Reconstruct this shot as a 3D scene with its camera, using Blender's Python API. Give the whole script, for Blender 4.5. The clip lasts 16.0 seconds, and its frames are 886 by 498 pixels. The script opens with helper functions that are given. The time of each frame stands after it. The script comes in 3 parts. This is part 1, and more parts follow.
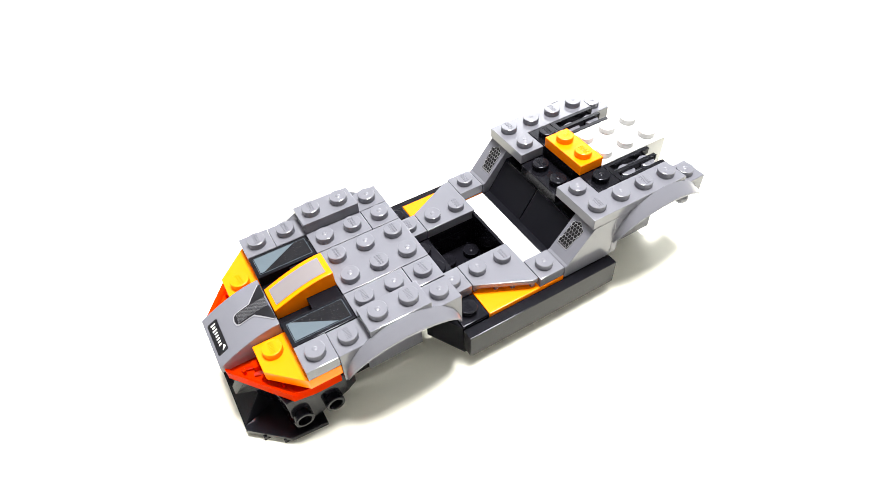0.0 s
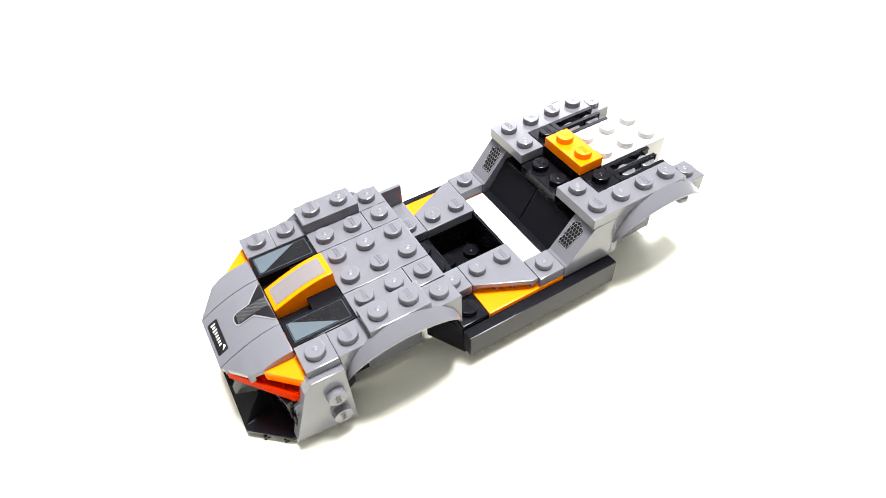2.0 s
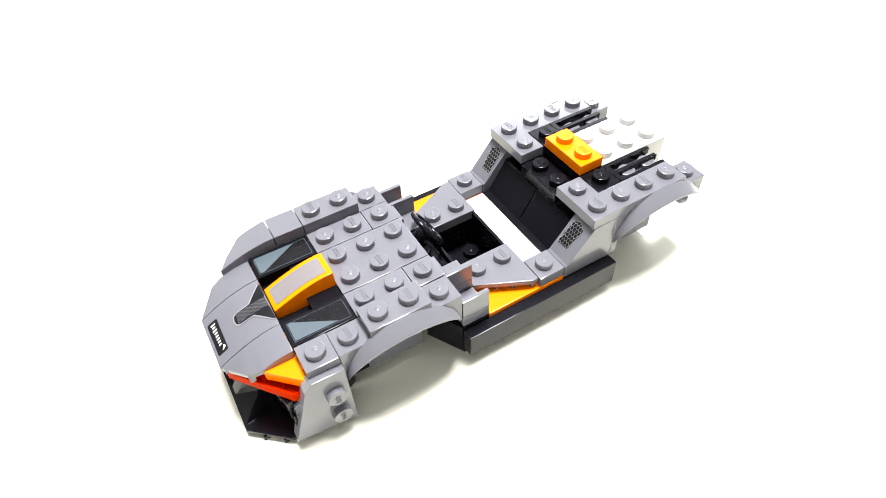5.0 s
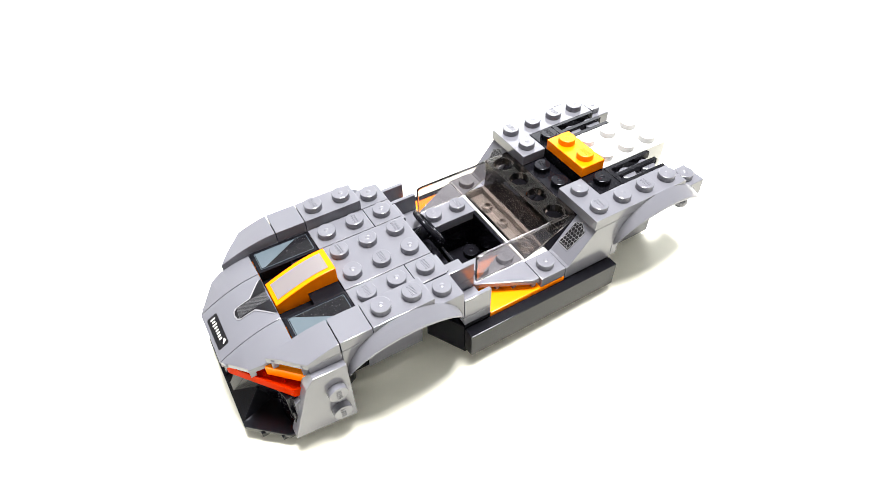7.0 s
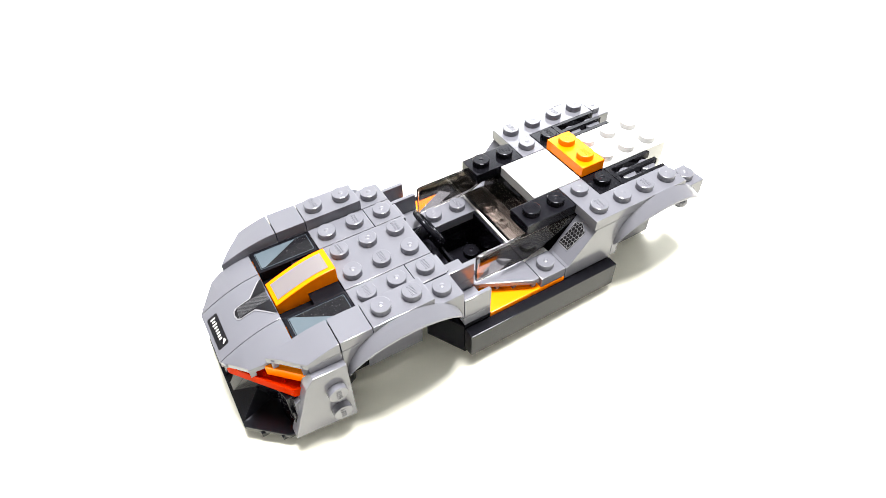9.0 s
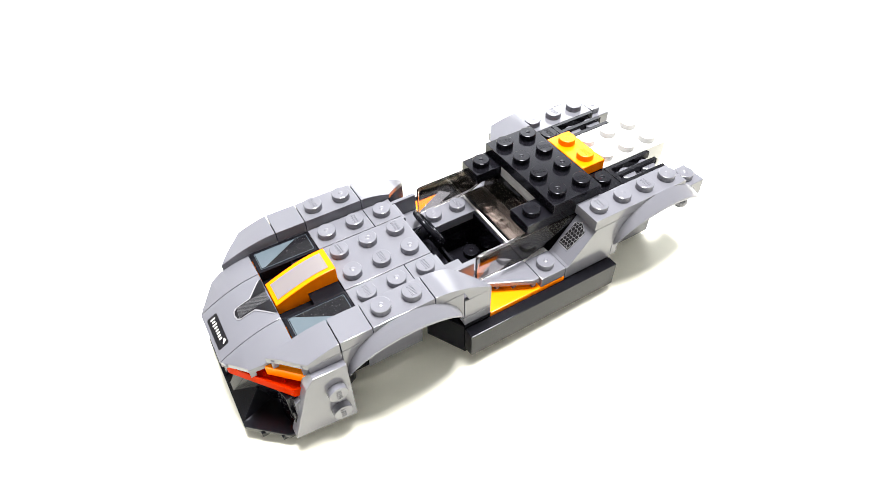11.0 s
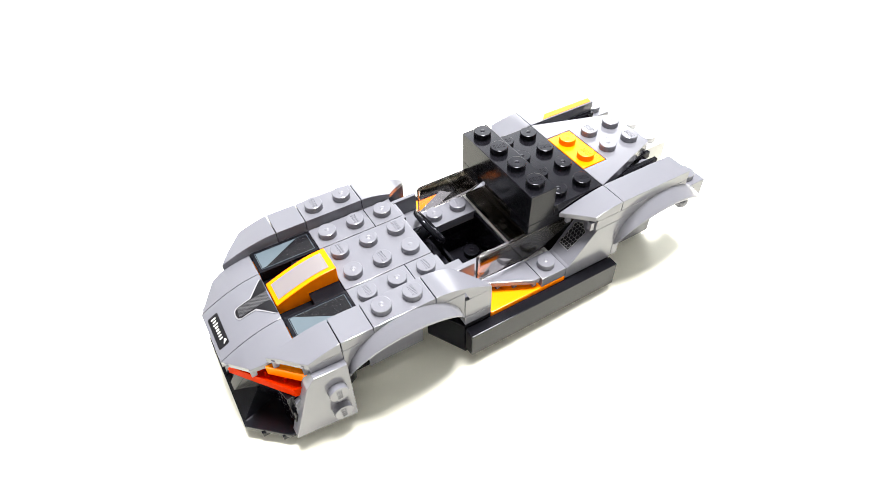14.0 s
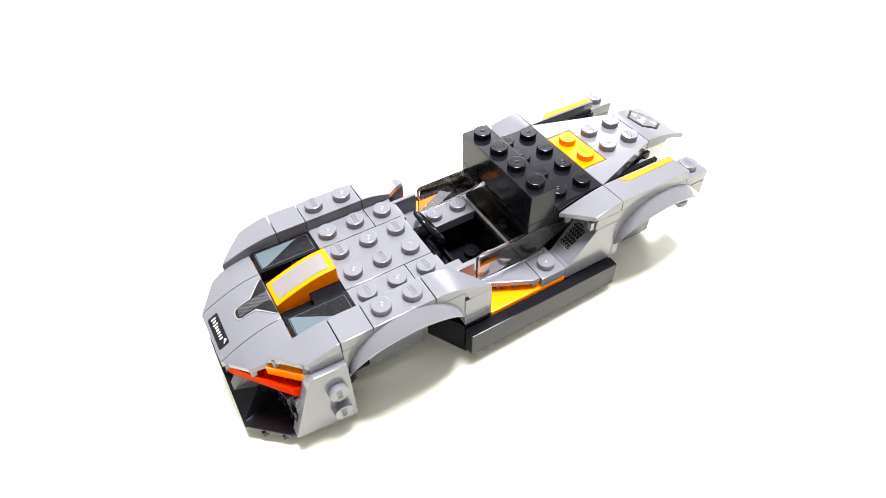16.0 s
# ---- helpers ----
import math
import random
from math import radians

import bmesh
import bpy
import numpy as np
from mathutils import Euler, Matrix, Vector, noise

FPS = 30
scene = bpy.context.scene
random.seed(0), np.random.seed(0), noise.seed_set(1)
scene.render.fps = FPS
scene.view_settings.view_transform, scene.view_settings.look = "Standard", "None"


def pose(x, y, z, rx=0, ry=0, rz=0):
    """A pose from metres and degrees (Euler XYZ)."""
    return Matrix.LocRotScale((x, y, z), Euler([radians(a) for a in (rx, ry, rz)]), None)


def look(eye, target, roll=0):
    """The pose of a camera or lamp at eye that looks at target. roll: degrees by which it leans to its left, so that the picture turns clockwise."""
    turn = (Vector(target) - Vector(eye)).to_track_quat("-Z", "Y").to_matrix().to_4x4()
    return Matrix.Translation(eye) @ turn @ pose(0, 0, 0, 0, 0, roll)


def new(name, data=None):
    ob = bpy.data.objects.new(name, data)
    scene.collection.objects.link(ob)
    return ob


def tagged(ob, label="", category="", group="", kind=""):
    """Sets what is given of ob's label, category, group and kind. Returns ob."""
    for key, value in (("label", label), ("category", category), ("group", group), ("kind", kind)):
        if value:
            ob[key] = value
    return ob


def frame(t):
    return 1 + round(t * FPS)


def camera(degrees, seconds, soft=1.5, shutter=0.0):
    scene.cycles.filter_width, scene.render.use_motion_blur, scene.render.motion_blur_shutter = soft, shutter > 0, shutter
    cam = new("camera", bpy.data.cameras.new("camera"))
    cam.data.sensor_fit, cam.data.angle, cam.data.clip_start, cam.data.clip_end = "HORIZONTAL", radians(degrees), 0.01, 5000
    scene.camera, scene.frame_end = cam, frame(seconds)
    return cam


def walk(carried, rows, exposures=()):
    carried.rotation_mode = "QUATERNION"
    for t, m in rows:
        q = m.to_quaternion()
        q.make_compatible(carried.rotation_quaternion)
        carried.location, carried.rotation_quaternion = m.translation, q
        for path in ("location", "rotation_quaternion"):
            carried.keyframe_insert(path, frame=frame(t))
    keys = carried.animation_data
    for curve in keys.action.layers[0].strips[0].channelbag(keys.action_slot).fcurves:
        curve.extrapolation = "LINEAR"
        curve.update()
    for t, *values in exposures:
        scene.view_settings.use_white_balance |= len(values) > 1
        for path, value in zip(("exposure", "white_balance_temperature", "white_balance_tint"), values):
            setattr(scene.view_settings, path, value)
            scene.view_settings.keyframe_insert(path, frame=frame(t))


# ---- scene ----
# Lengths: S is the stud pitch of the toy bricks (8 mm), L the height of one plate (3.2 mm).
S, L = 0.008, 0.0032
BASE = 8.0  # the hood's plate tops lie this many plates above the table

# ---- camera ----
cam = camera(71.73, 16.0, soft=0.6)
CAMERA = pose(-0.0259, -0.10245, 0.14042, 42.780, 2.560, -30.676)
walk(cam, [(0.0, CAMERA), (16.0, CAMERA)], exposures=[(0.0, -0.06), (6.5, -0.06), (6.6, 0.03), (9.0, 0.05), (11.5, 0.1), (16.0, 0.15)])

# ---- light ----
world = bpy.data.worlds.new("world")
scene.world = world
world.use_nodes = True
world.node_tree.nodes["Background"].inputs[0].default_value = (1.0, 1.0, 1.0, 1)
world.node_tree.nodes["Background"].inputs[1].default_value = 0.1


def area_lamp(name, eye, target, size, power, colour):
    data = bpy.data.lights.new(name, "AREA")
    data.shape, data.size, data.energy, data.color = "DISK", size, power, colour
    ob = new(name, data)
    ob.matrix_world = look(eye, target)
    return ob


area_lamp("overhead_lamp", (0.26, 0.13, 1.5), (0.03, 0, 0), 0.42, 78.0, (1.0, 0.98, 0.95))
# Added panel out of view: fills from behind, brightens glossy tops towards the rear.
back_fill = area_lamp("back_fill_light", (1.0, 1.86, 0.9), (0.08, 0.0, 0.0), 1.8, 52.0, (0.95, 0.97, 1.0))
# Added front fill without a known source; lifts the shade and camera-side faces.
area_lamp("front_fill_light", (-1.0, -1.5, 0.95), (0.02, 0.0, 0.0), 1.1, 5.5, (1.0, 0.96, 0.9))
back_fill.data.shape, back_fill.data.size_y = "RECTANGLE", 1.15


# ---- materials ----
def material(name, colour, rough=0.25, metal=0.0, grain=0.04, bump=0.02, scale=900.0, transmission=0.0, ior=1.53, coat=0.0, speck=0.0, shine=0.5):
    mat = bpy.data.materials.new(name)
    mat.use_nodes = True
    nt = mat.node_tree
    bsdf = nt.nodes["Principled BSDF"]
    bsdf.inputs["Metallic"].default_value = metal
    bsdf.inputs["IOR"].default_value = ior
    bsdf.inputs["Transmission Weight"].default_value = transmission
    bsdf.inputs["Coat Weight"].default_value = coat
    bsdf.inputs["Specular IOR Level"].default_value = shine
    coord = nt.nodes.new("ShaderNodeTexCoord")
    fine = nt.nodes.new("ShaderNodeTexNoise")
    fine.inputs["Scale"].default_value = scale
    fine.inputs["Detail"].default_value = 4
    wide = nt.nodes.new("ShaderNodeTexNoise")
    wide.inputs["Scale"].default_value = scale * 0.12
    wide.inputs["Detail"].default_value = 3
    for n in (fine, wide):
        nt.links.new(coord.outputs["Object"], n.inputs["Vector"])
    info = nt.nodes.new("ShaderNodeObjectInfo")
    mix = nt.nodes.new("ShaderNodeMix")
    mix.data_type = "RGBA"
    mix.inputs[6].default_value = (*[c * (1 - grain) for c in colour], 1)
    mix.inputs[7].default_value = (*[min(1, c * (1 + grain)) for c in colour], 1)
    add = nt.nodes.new("ShaderNodeMath")
    add.operation = "MULTIPLY_ADD"
    add.inputs[1].default_value = 0.5
    half = nt.nodes.new("ShaderNodeMath")
    half.operation = "MULTIPLY"
    half.inputs[1].default_value = 0.5
    nt.links.new(info.outputs["Random"], half.inputs[0])
    nt.links.new(wide.outputs["Fac"], add.inputs[0])
    nt.links.new(half.outputs[0], add.inputs[2])
    nt.links.new(add.outputs[0], mix.inputs[0])
    colour_out = mix.outputs[2]
    if speck:
        dust = nt.nodes.new("ShaderNodeMapRange")
        dust.inputs["From Min"].default_value, dust.inputs["From Max"].default_value = 0.63, 0.7
        dust.inputs["To Max"].default_value = speck
        nt.links.new(fine.outputs["Fac"], dust.inputs["Value"])
        lift = nt.nodes.new("ShaderNodeMix")
        lift.data_type = "RGBA"
        lift.inputs[7].default_value = (0.5, 0.5, 0.5, 1)
        nt.links.new(dust.outputs[0], lift.inputs[0])
        nt.links.new(colour_out, lift.inputs[6])
        colour_out = lift.outputs[2]
    nt.links.new(colour_out, bsdf.inputs["Base Color"])
    ramp = nt.nodes.new("ShaderNodeMapRange")
    ramp.inputs["From Min"].default_value, ramp.inputs["From Max"].default_value = 0.35, 0.7
    ramp.inputs["To Min"].default_value, ramp.inputs["To Max"].default_value = rough * 0.98, rough * 1.03
    nt.links.new(fine.outputs["Fac"], ramp.inputs["Value"])
    nt.links.new(ramp.outputs[0], bsdf.inputs["Roughness"])
    bmp = nt.nodes.new("ShaderNodeBump")
    bmp.inputs["Strength"].default_value = bump
    bmp.inputs["Distance"].default_value = 0.0004
    nt.links.new(wide.outputs["Fac"], bmp.inputs["Height"])
    nt.links.new(bmp.outputs[0], bsdf.inputs["Normal"])
    return mat


GREY = material("grey_plastic", (0.134, 0.136, 0.160), 0.15, grain=0.03, bump=0.0)
BLACK = material("black_plastic", (0.0055, 0.0055, 0.0075), 0.15, grain=0.2, bump=0.0, shine=0.13)
BLACK.node_tree.nodes["Principled BSDF"].inputs["Specular Tint"].default_value = (0.86, 0.88, 1.0, 1)
ORANGE = material("orange_plastic", (1.0, 0.215, 0.0), 0.25, grain=0.02, bump=0.0, shine=0.16)
WHITE = material("white_plastic", (0.53, 0.53, 0.53), 0.22, grain=0.01)
CLEAR_ORANGE = material("clear_orange_plastic", (0.88, 0.036, 0.0), 0.1, transmission=0.6, ior=1.06, grain=0.02, bump=0.0, shine=0.0)
RED_GLINT = material("deep_red_clear_plastic", (0.30, 0.008, 0.0), 0.15, bump=0.0)
SMOKE = material("smoked_clear_plastic", (0.60, 0.565, 0.54), 0.04, transmission=1.0, grain=0.02, bump=0.0)
SMOKE_THICK = material("thick_smoked_clear_plastic", (0.155, 0.130, 0.118), 0.05, transmission=1.0, grain=0.02, bump=0.0)
STICKER_GREY = material("grey_sticker", (0.17, 0.153, 0.162), 0.36, scale=2500, bump=0.0)
STICKER_BLACK = material("black_sticker", (0.006, 0.006, 0.008), 0.22, grain=0.3, scale=2500, speck=0.16, bump=0.0, shine=0.18)
STICKER_BLUE = material("blue_grey_sticker", (0.066, 0.088, 0.108), 0.3, grain=0.05, bump=0.0, shine=0.35)
STICKER_WHITE = material("white_print", (0.75, 0.75, 0.75), 0.35)
WINDOW_FILM = material("black_window_film", (0.085, 0.08, 0.07), 0.1, bump=0.0, transmission=0.85)
STICKER_PALE = material("pale_grey_print", (0.22, 0.22, 0.24), 0.35)
MESH_PRINT = material("silver_mesh_print", (0.30, 0.30, 0.31), 0.35, bump=0.0)
STICKER_DARK = material("dark_grey_print", (0.10, 0.10, 0.11), 0.35)
STICKER_CARBON = material("carbon_print", (0.075, 0.075, 0.08), 0.35, grain=0.5, scale=6000)
STICKER_AMBER = material("amber_sticker", (0.95, 0.18, 0.01), 0.4, shine=0.12)
DARK_FILM = material("dark_window_print", (0.03, 0.027, 0.024), 0.1, bump=0.0, transmission=0.85)
BLACK_PRINT = material("black_print", (0.006, 0.006, 0.008), 0.3, grain=0.1, bump=0.0, shine=0.25)
TABLE = material("white_card", (0.82, 0.81, 0.71), 0.6, grain=0.012, bump=0.03, scale=120)
DARK_WALL = material("grey_wall_paint", (0.27, 0.265, 0.26), 0.7, grain=0.02, scale=40)
WALL = material("white_wall_paint", (0.78, 0.78, 0.76), 0.7, grain=0.02, scale=40)
CEILING = material("pale_ceiling_paint", (0.74, 0.76, 0.80), 0.8, grain=0.02, scale=40)
FLOOR = material("pale_floor", (0.45, 0.42, 0.38), 0.5, grain=0.1, scale=30)


# ---- mesh tools; x and y in studs, z in plates above the hood ----
def P(x, y, z):
    return Vector((x * S, y * S, (z + BASE) * L))


def prism(outline, z0, z1, bm=None):
    """Upright prism on a plan outline."""
    bm = bm or bmesh.new()
    low = [bm.verts.new(P(x, y, z0)) for x, y in outline]
    high = [bm.verts.new(P(x, y, z1)) for x, y in outline]
    bm.faces.new(low)
    bm.faces.new(high)
    n = len(outline)
    for i in range(n):
        bm.faces.new((low[i], low[(i + 1) % n], high[(i + 1) % n], high[i]))
    bmesh.ops.recalc_face_normals(bm, faces=bm.faces)
    return bm


def side_prism(outline, y0, y1, bm=None):
    """Prism whose outline lies in x and z, reaching from y0 to y1."""
    bm = bm or bmesh.new()
    a = [bm.verts.new(P(x, y0, z)) for x, z in outline]
    b = [bm.verts.new(P(x, y1, z)) for x, z in outline]
    bm.faces.new(a)
    bm.faces.new(b)
    n = len(outline)
    for i in range(n):
        bm.faces.new((a[i], a[(i + 1) % n], b[(i + 1) % n], b[i]))
    bmesh.ops.recalc_face_normals(bm, faces=bm.faces)
    return bm


GAP = 0.012


def block(x0, x1, y0, y1, z0, z1, bm=None):
    y0, y1 = min(y0, y1), max(y0, y1)
    g = GAP
    return prism([(x0 + g, y0 + g), (x1 - g, y0 + g), (x1 - g, y1 - g), (x0 + g, y1 - g)], z0 + 0.01, z1, bm)


def soften(bm, width=0.00016, segments=2, limit=25):
    """Rounds the moulded edges."""
    sharp = [e for e in bm.edges if len(e.link_faces) == 2 and e.calc_face_angle(0) > radians(limit)]
    bmesh.ops.bevel(bm, geom=sharp, offset=width, segments=segments, affect="EDGES", profile=0.6, clamp_overlap=True)
    return bm


def domed(outline, z0, top, cuts=10, under=None):
    """Prism whose top follows top(x, y), for curved slopes; under does the same for the bottom."""
    bm = prism(outline, 0, 1)
    xs = [x for x, y in outline]
    for i in range(1, cuts):
        x = min(xs) + (max(xs) - min(xs)) * i / cuts
        bmesh.ops.bisect_plane(bm, geom=bm.verts[:] + bm.edges[:] + bm.faces[:], plane_co=(x * S, 0, 0), plane_no=(1, 0, 0))
    for v in bm.verts:
        x, y = v.co.x / S, v.co.y / S
        if v.co.z / L - BASE > 0.5:
            v.co.z = (top(x, y) + BASE) * L
        else:
            v.co.z = ((under(x, y) if under else z0) + BASE) * L
    bmesh.ops.recalc_face_normals(bm, faces=bm.faces)
    return bm


def add_stud(bm, m, hollow=False, n=28, mark=False):
    """A moulded stud at the pose m, with four plain raised frames on its top."""
    r, h, c = 0.0024, 0.0017, 0.00018
    ring = lambda rad, z: [bm.verts.new(m @ Vector((rad * math.cos(2 * math.pi * i / n), rad * math.sin(2 * math.pi * i / n), z))) for i in range(n)]
    rings = [ring(r, -0.0001), ring(r, h - c), ring(r - 0.3 * c, h - 0.3 * c), ring(r - c, h)]
    if hollow:
        rings += [ring(0.0017, h), ring(0.0016, h - 0.0014)]
    for a, b in zip(rings, rings[1:]):
        for i in range(n):
            bm.faces.new((a[i], a[(i + 1) % n], b[(i + 1) % n], b[i])).smooth = True
    bm.faces.new(rings[-1])
    if mark:
        dome = [[bm.verts.new(m @ Vector((q * math.cos(2 * math.pi * i / 12), q * math.sin(2 * math.pi * i / 12), h + z))) for i in range(12)] for q, z in ((0.0007, -0.00001), (0.00055, 0.00005), (0.00038, 0.00009), (0.0002, 0.00011))]
        for a, b in zip(dome, dome[1:]):
            for i in range(12):
                bm.faces.new((a[i], a[(i + 1) % 12], b[(i + 1) % 12], b[i])).smooth = True
        bm.faces.new(dome[-1])
    elif not hollow:
        ring4 = lambda y, w, d, z: [bm.verts.new(m @ Vector((sx * w, y + sy * d, h + z))) for sx, sy in ((-1, -1), (1, -1), (1, 1), (-1, 1))]
        for i in range(4):
            y, t = (i - 1.5) * 0.00086, 0.00008
            loops = [ring4(y, 0.00070, 0.00027, -0.00002), ring4(y, 0.00068, 0.00025, t), ring4(y, 0.00056, 0.00013, t), ring4(y, 0.00054, 0.00011, 0.00001)]
            for p, q in zip(loops, loops[1:]):
                for k in range(4):
                    bm.faces.new((p[k], p[(k + 1) % 4], q[(k + 1) % 4], q[k]))


def studs(bm, places, z, hollow=False, turn=0):
    for x, y in places:
        add_stud(bm, Matrix.Translation(P(x, y, z)) @ pose(0, 0, 0, 0, 0, turn), hollow, mark=not hollow and round(2 * x + 6 * y) % 4 == 1)
    return bm


def mirror(bm):
    """The same piece for the car's other side."""
    for v in bm.verts:
        v.co.y = -v.co.y
    bmesh.ops.reverse_faces(bm, faces=bm.faces)
    return bm


def part(name, bm, mat, parent, label=""):
    """Links a bmesh, given in the car's space, as one mesh under parent, with its origin at its base."""
    lo = Vector([min(v.co[i] for v in bm.verts) for i in range(3)])
    hi = Vector([max(v.co[i] for v in bm.verts) for i in range(3)])
    at = Vector(((lo.x + hi.x) / 2, (lo.y + hi.y) / 2, lo.z))
    bmesh.ops.translate(bm, vec=-at, verts=bm.verts)
    bmesh.ops.recalc_face_normals(bm, faces=bm.faces)
    me = bpy.data.meshes.new(name)
    bm.to_mesh(me)
    bm.free()
    me.materials.append(mat)
    me.polygons.foreach_set("use_smooth", [True] * len(me.polygons))
    me.set_sharp_from_angle(angle=radians(14))
    ob = new(name, me)
    ob.parent = parent
    home = at.copy()
    if parent.type == "MESH":
        home = at - PLACES[parent.name]
    ob.location = home
    PLACES[ob.name] = at
    if label:
        tagged(ob, label)
    return ob


PLACES = {}
ARRIVALS = []


def arrives(ob, t):
    """The piece lies ready on the table beside the camera until it is set on at t."""
    ARRIVALS.append((t, ob))
    return ob


# ---- the setting ----
def slab(name, x0, x1, y0, y1, z0, z1, mat):
    bm = bmesh.new()
    bmesh.ops.create_cube(bm, size=1)
    for v in bm.verts:
        v.co = Vector((x0 if v.co.x < 0 else x1, y0 if v.co.y < 0 else y1, z0 if v.co.z < 0 else z1))
    me = bpy.data.meshes.new(name)
    bm.to_mesh(me)
    bm.free()
    me.materials.append(mat)
    return tagged(new(name, me), kind="structure")


tagged(slab("table_top", -0.9, 0.9, -0.7, 0.9, -0.75, 0.0, TABLE), "matt white table block under the toy car", "table")
slab("floor", -2.0, 2.0, -2.0, 2.0, -0.85, -0.75, FLOOR)
slab("wall_north", -2.1, 2.1, 2.0, 2.1, -0.85, 1.65, WALL)
slab("wall_south", -2.1, 2.1, -2.1, -2.0, -0.85, 1.65, DARK_WALL)
slab("wall_east", 2.0, 2.1, -2.0, 2.0, -0.85, 1.65, WALL)
slab("wall_west", -2.1, -2.0, -2.0, 2.0, -0.85, 1.65, DARK_WALL)
slab("ceiling", -2.1, 2.1, -2.1, 2.1, 1.65, 1.75, CEILING)

# ---- the toy car ----
car = tagged(new("toy_car"), "half-built grey, black and orange toy brick sports car without wheels", "toy car")


def plate(name, mat, x0, x1, y0, y1, z0, z1, knobs=(), label="", hollow=False, turn=0):
    bm = soften(block(x0, x1, y0, y1, z0, z1))
    studs(bm, knobs, z1, hollow, turn)
    return part(name, bm, mat, car, label)


# chassis
plate("chassis_plate", BLACK, 2.5, 10.4, -1.9, 1.9, -7.2, -7.02)
plate("chassis_plate", BLACK, -3.3, 1.4, -1.9, 1.9, -7.2, -7.02)
plate("chassis_plate", BLACK, 2.5, 5.5, -2, 2, -7.9, -7, [(4, .5), (5, .5), (4, -.5), (5, -.5)], "black chassis plate with studs")
plate("chassis_block", BLACK, -2.5, 1.44, -1.96, 1.96, -7, -1)
plate("bulkhead_block", BLACK, 1.5, 2.5, -1, 1, -4, -1.2)
# Hidden filler, added to stop lamp light leaking between hood and mudguards.
plate("hood_underplate", BLACK, 1.46, 2.5, -2.1, 2.1, -1.2, -1.02)
plate("inner_arch_block", GREY, -.5, 1.5, -2.04, -1.97, -7, -2, label="grey block behind the front wheel arch")
plate("inner_arch_block", GREY, 9.5, 11.5, -2.04, -1.97, -6.95, -2, label="grey block behind the rear wheel arch")
plate("dashboard_plate", BLACK, 2.5, 3.5, -1, 1, -7, -4, [(3, .5), (3, -.5)])
for s in (1, -1):
    plate("side_block", BLACK, 2.5, 6.5, s, 3 * s, -7.6, -5)
    plate("side_block", BLACK, 3.5, 5.5, s, 1.7 * s, -5, -4)
    plate("side_plate", BLACK, 2.5, 3.5, 2 * s, 3 * s, -5, -4, [(3, 2.5 * s)])
    plate("sill_tile", BLACK, 2.5, 8.5, 3 * s, 3.42 * s, -6.9, -4.4, label="glossy black sill tile set on edge")
    bm = soften(prism([(1.8, 1.75), (2.49, 3.0), (2.49, 1.75)], -7.4, -4.1))
    part("side_wedge_block", mirror(bm) if s < 0 else bm, BLACK, car, "black wedge in front of the sill")
    plate("rear_side_block", BLACK, 6.5, 8.5, 1.0 * s, 3 * s, -7.4, -4.5)
plate("seat_back_block", BLACK, 5.5, 6.5, -1, 1, -7.2, -5)
plate("cockpit_wall", BLACK, 5.36, 5.5, -1, 1, -7, -3.2)
plate("seat_tile", WHITE, 5.5, 6.5, -2, 2, -5, -4.02, label="plain white tile behind the cockpit")
plate("rear_chassis_block", BLACK, 6.5, 11.4, -1.96, 1.96, -7, -4)
plate("engine_block", BLACK, 8.5, 9.5, -2, 2, -4, 0)
plate("engine_block", BLACK, 9.5, 11.4, -1.96, 1.96, -4, -1.5)

# mid-car plates
for s in (1, -1):
    for n, o, z0, z1, kn, mat, lab in (
            ("wedge_plate", [(3.5, 1), (5.5, 1), (5.5, 2.88), (5.28, 2.88), (3.5, 2)], -4, -3, [(4, 1.5), (5, 1.5)], GREY, ""),
            ("orange_plate", [(3.5, 1.72), (5.48, 1.72), (5.48, 2.02), (6.5, 2.02), (6.5, 3), (3.5, 3)], -5, -4.0, [], ORANGE, "bright orange plate along the sill")):
        bm = soften(prism([(x + (GAP if x < 4 else -GAP), y) for x, y in o], z1 - .5 if n == "wedge_plate" else z0 + .01, z1))
        if n == "wedge_plate":
            prism([(3.52, 1.02), (5.48, 1.02), (5.48, 2.66), (5.3, 2.66), (3.52, 1.78)], z0 + .01, z1 - .51, bm)
            for x, y in ((3.62, 1.93), (4.25, 2.24), (4.75, 2.49), (5.33, 2.78)):
                block(x - .08, x + .08, y - .2, y + .06, z0, z1 - .45, bm)
        studs(bm, kn, z1)
        part(n, mirror(bm) if s < 0 else bm, mat, car, lab)
    plate("cockpit_plate", GREY, 2.5, 3.5, 1 * s, 2 * s, -4, -3, [(3, 1.5 * s)])
    plate("cockpit_plate", GREY, 5.5, 6.5, 2 * s, 3 * s, -4, -3, [(6, 2.5 * s)])

# hood
plate("hood_plate", GREY, -.5, 2.5, -1, 1, -1, 0, [(x, y) for x in (0, 1, 2) for y in (-.5, .5)])
for s in (1, -1):
    plate("hood_plate", GREY, -.5, 1.5, 1 * s, 2 * s, -1, 0, [(0, 1.5 * s), (1, 1.5 * s)])
    plate("hood_plate", GREY, 1.5, 2.5, 1 * s, 2 * s, -1, 0, [(2, 1.5 * s)])
    plate("fender_plate", GREY, -.5, 1.5, 2 * s, 3 * s, 0, 1, [(0, 2.5 * s), (1, 2.5 * s)])
    plate("corner_plate", GREY, -2.5, -1.5, 2 * s, 3 * s, -1, 0, [(-2, 2.5 * s)])


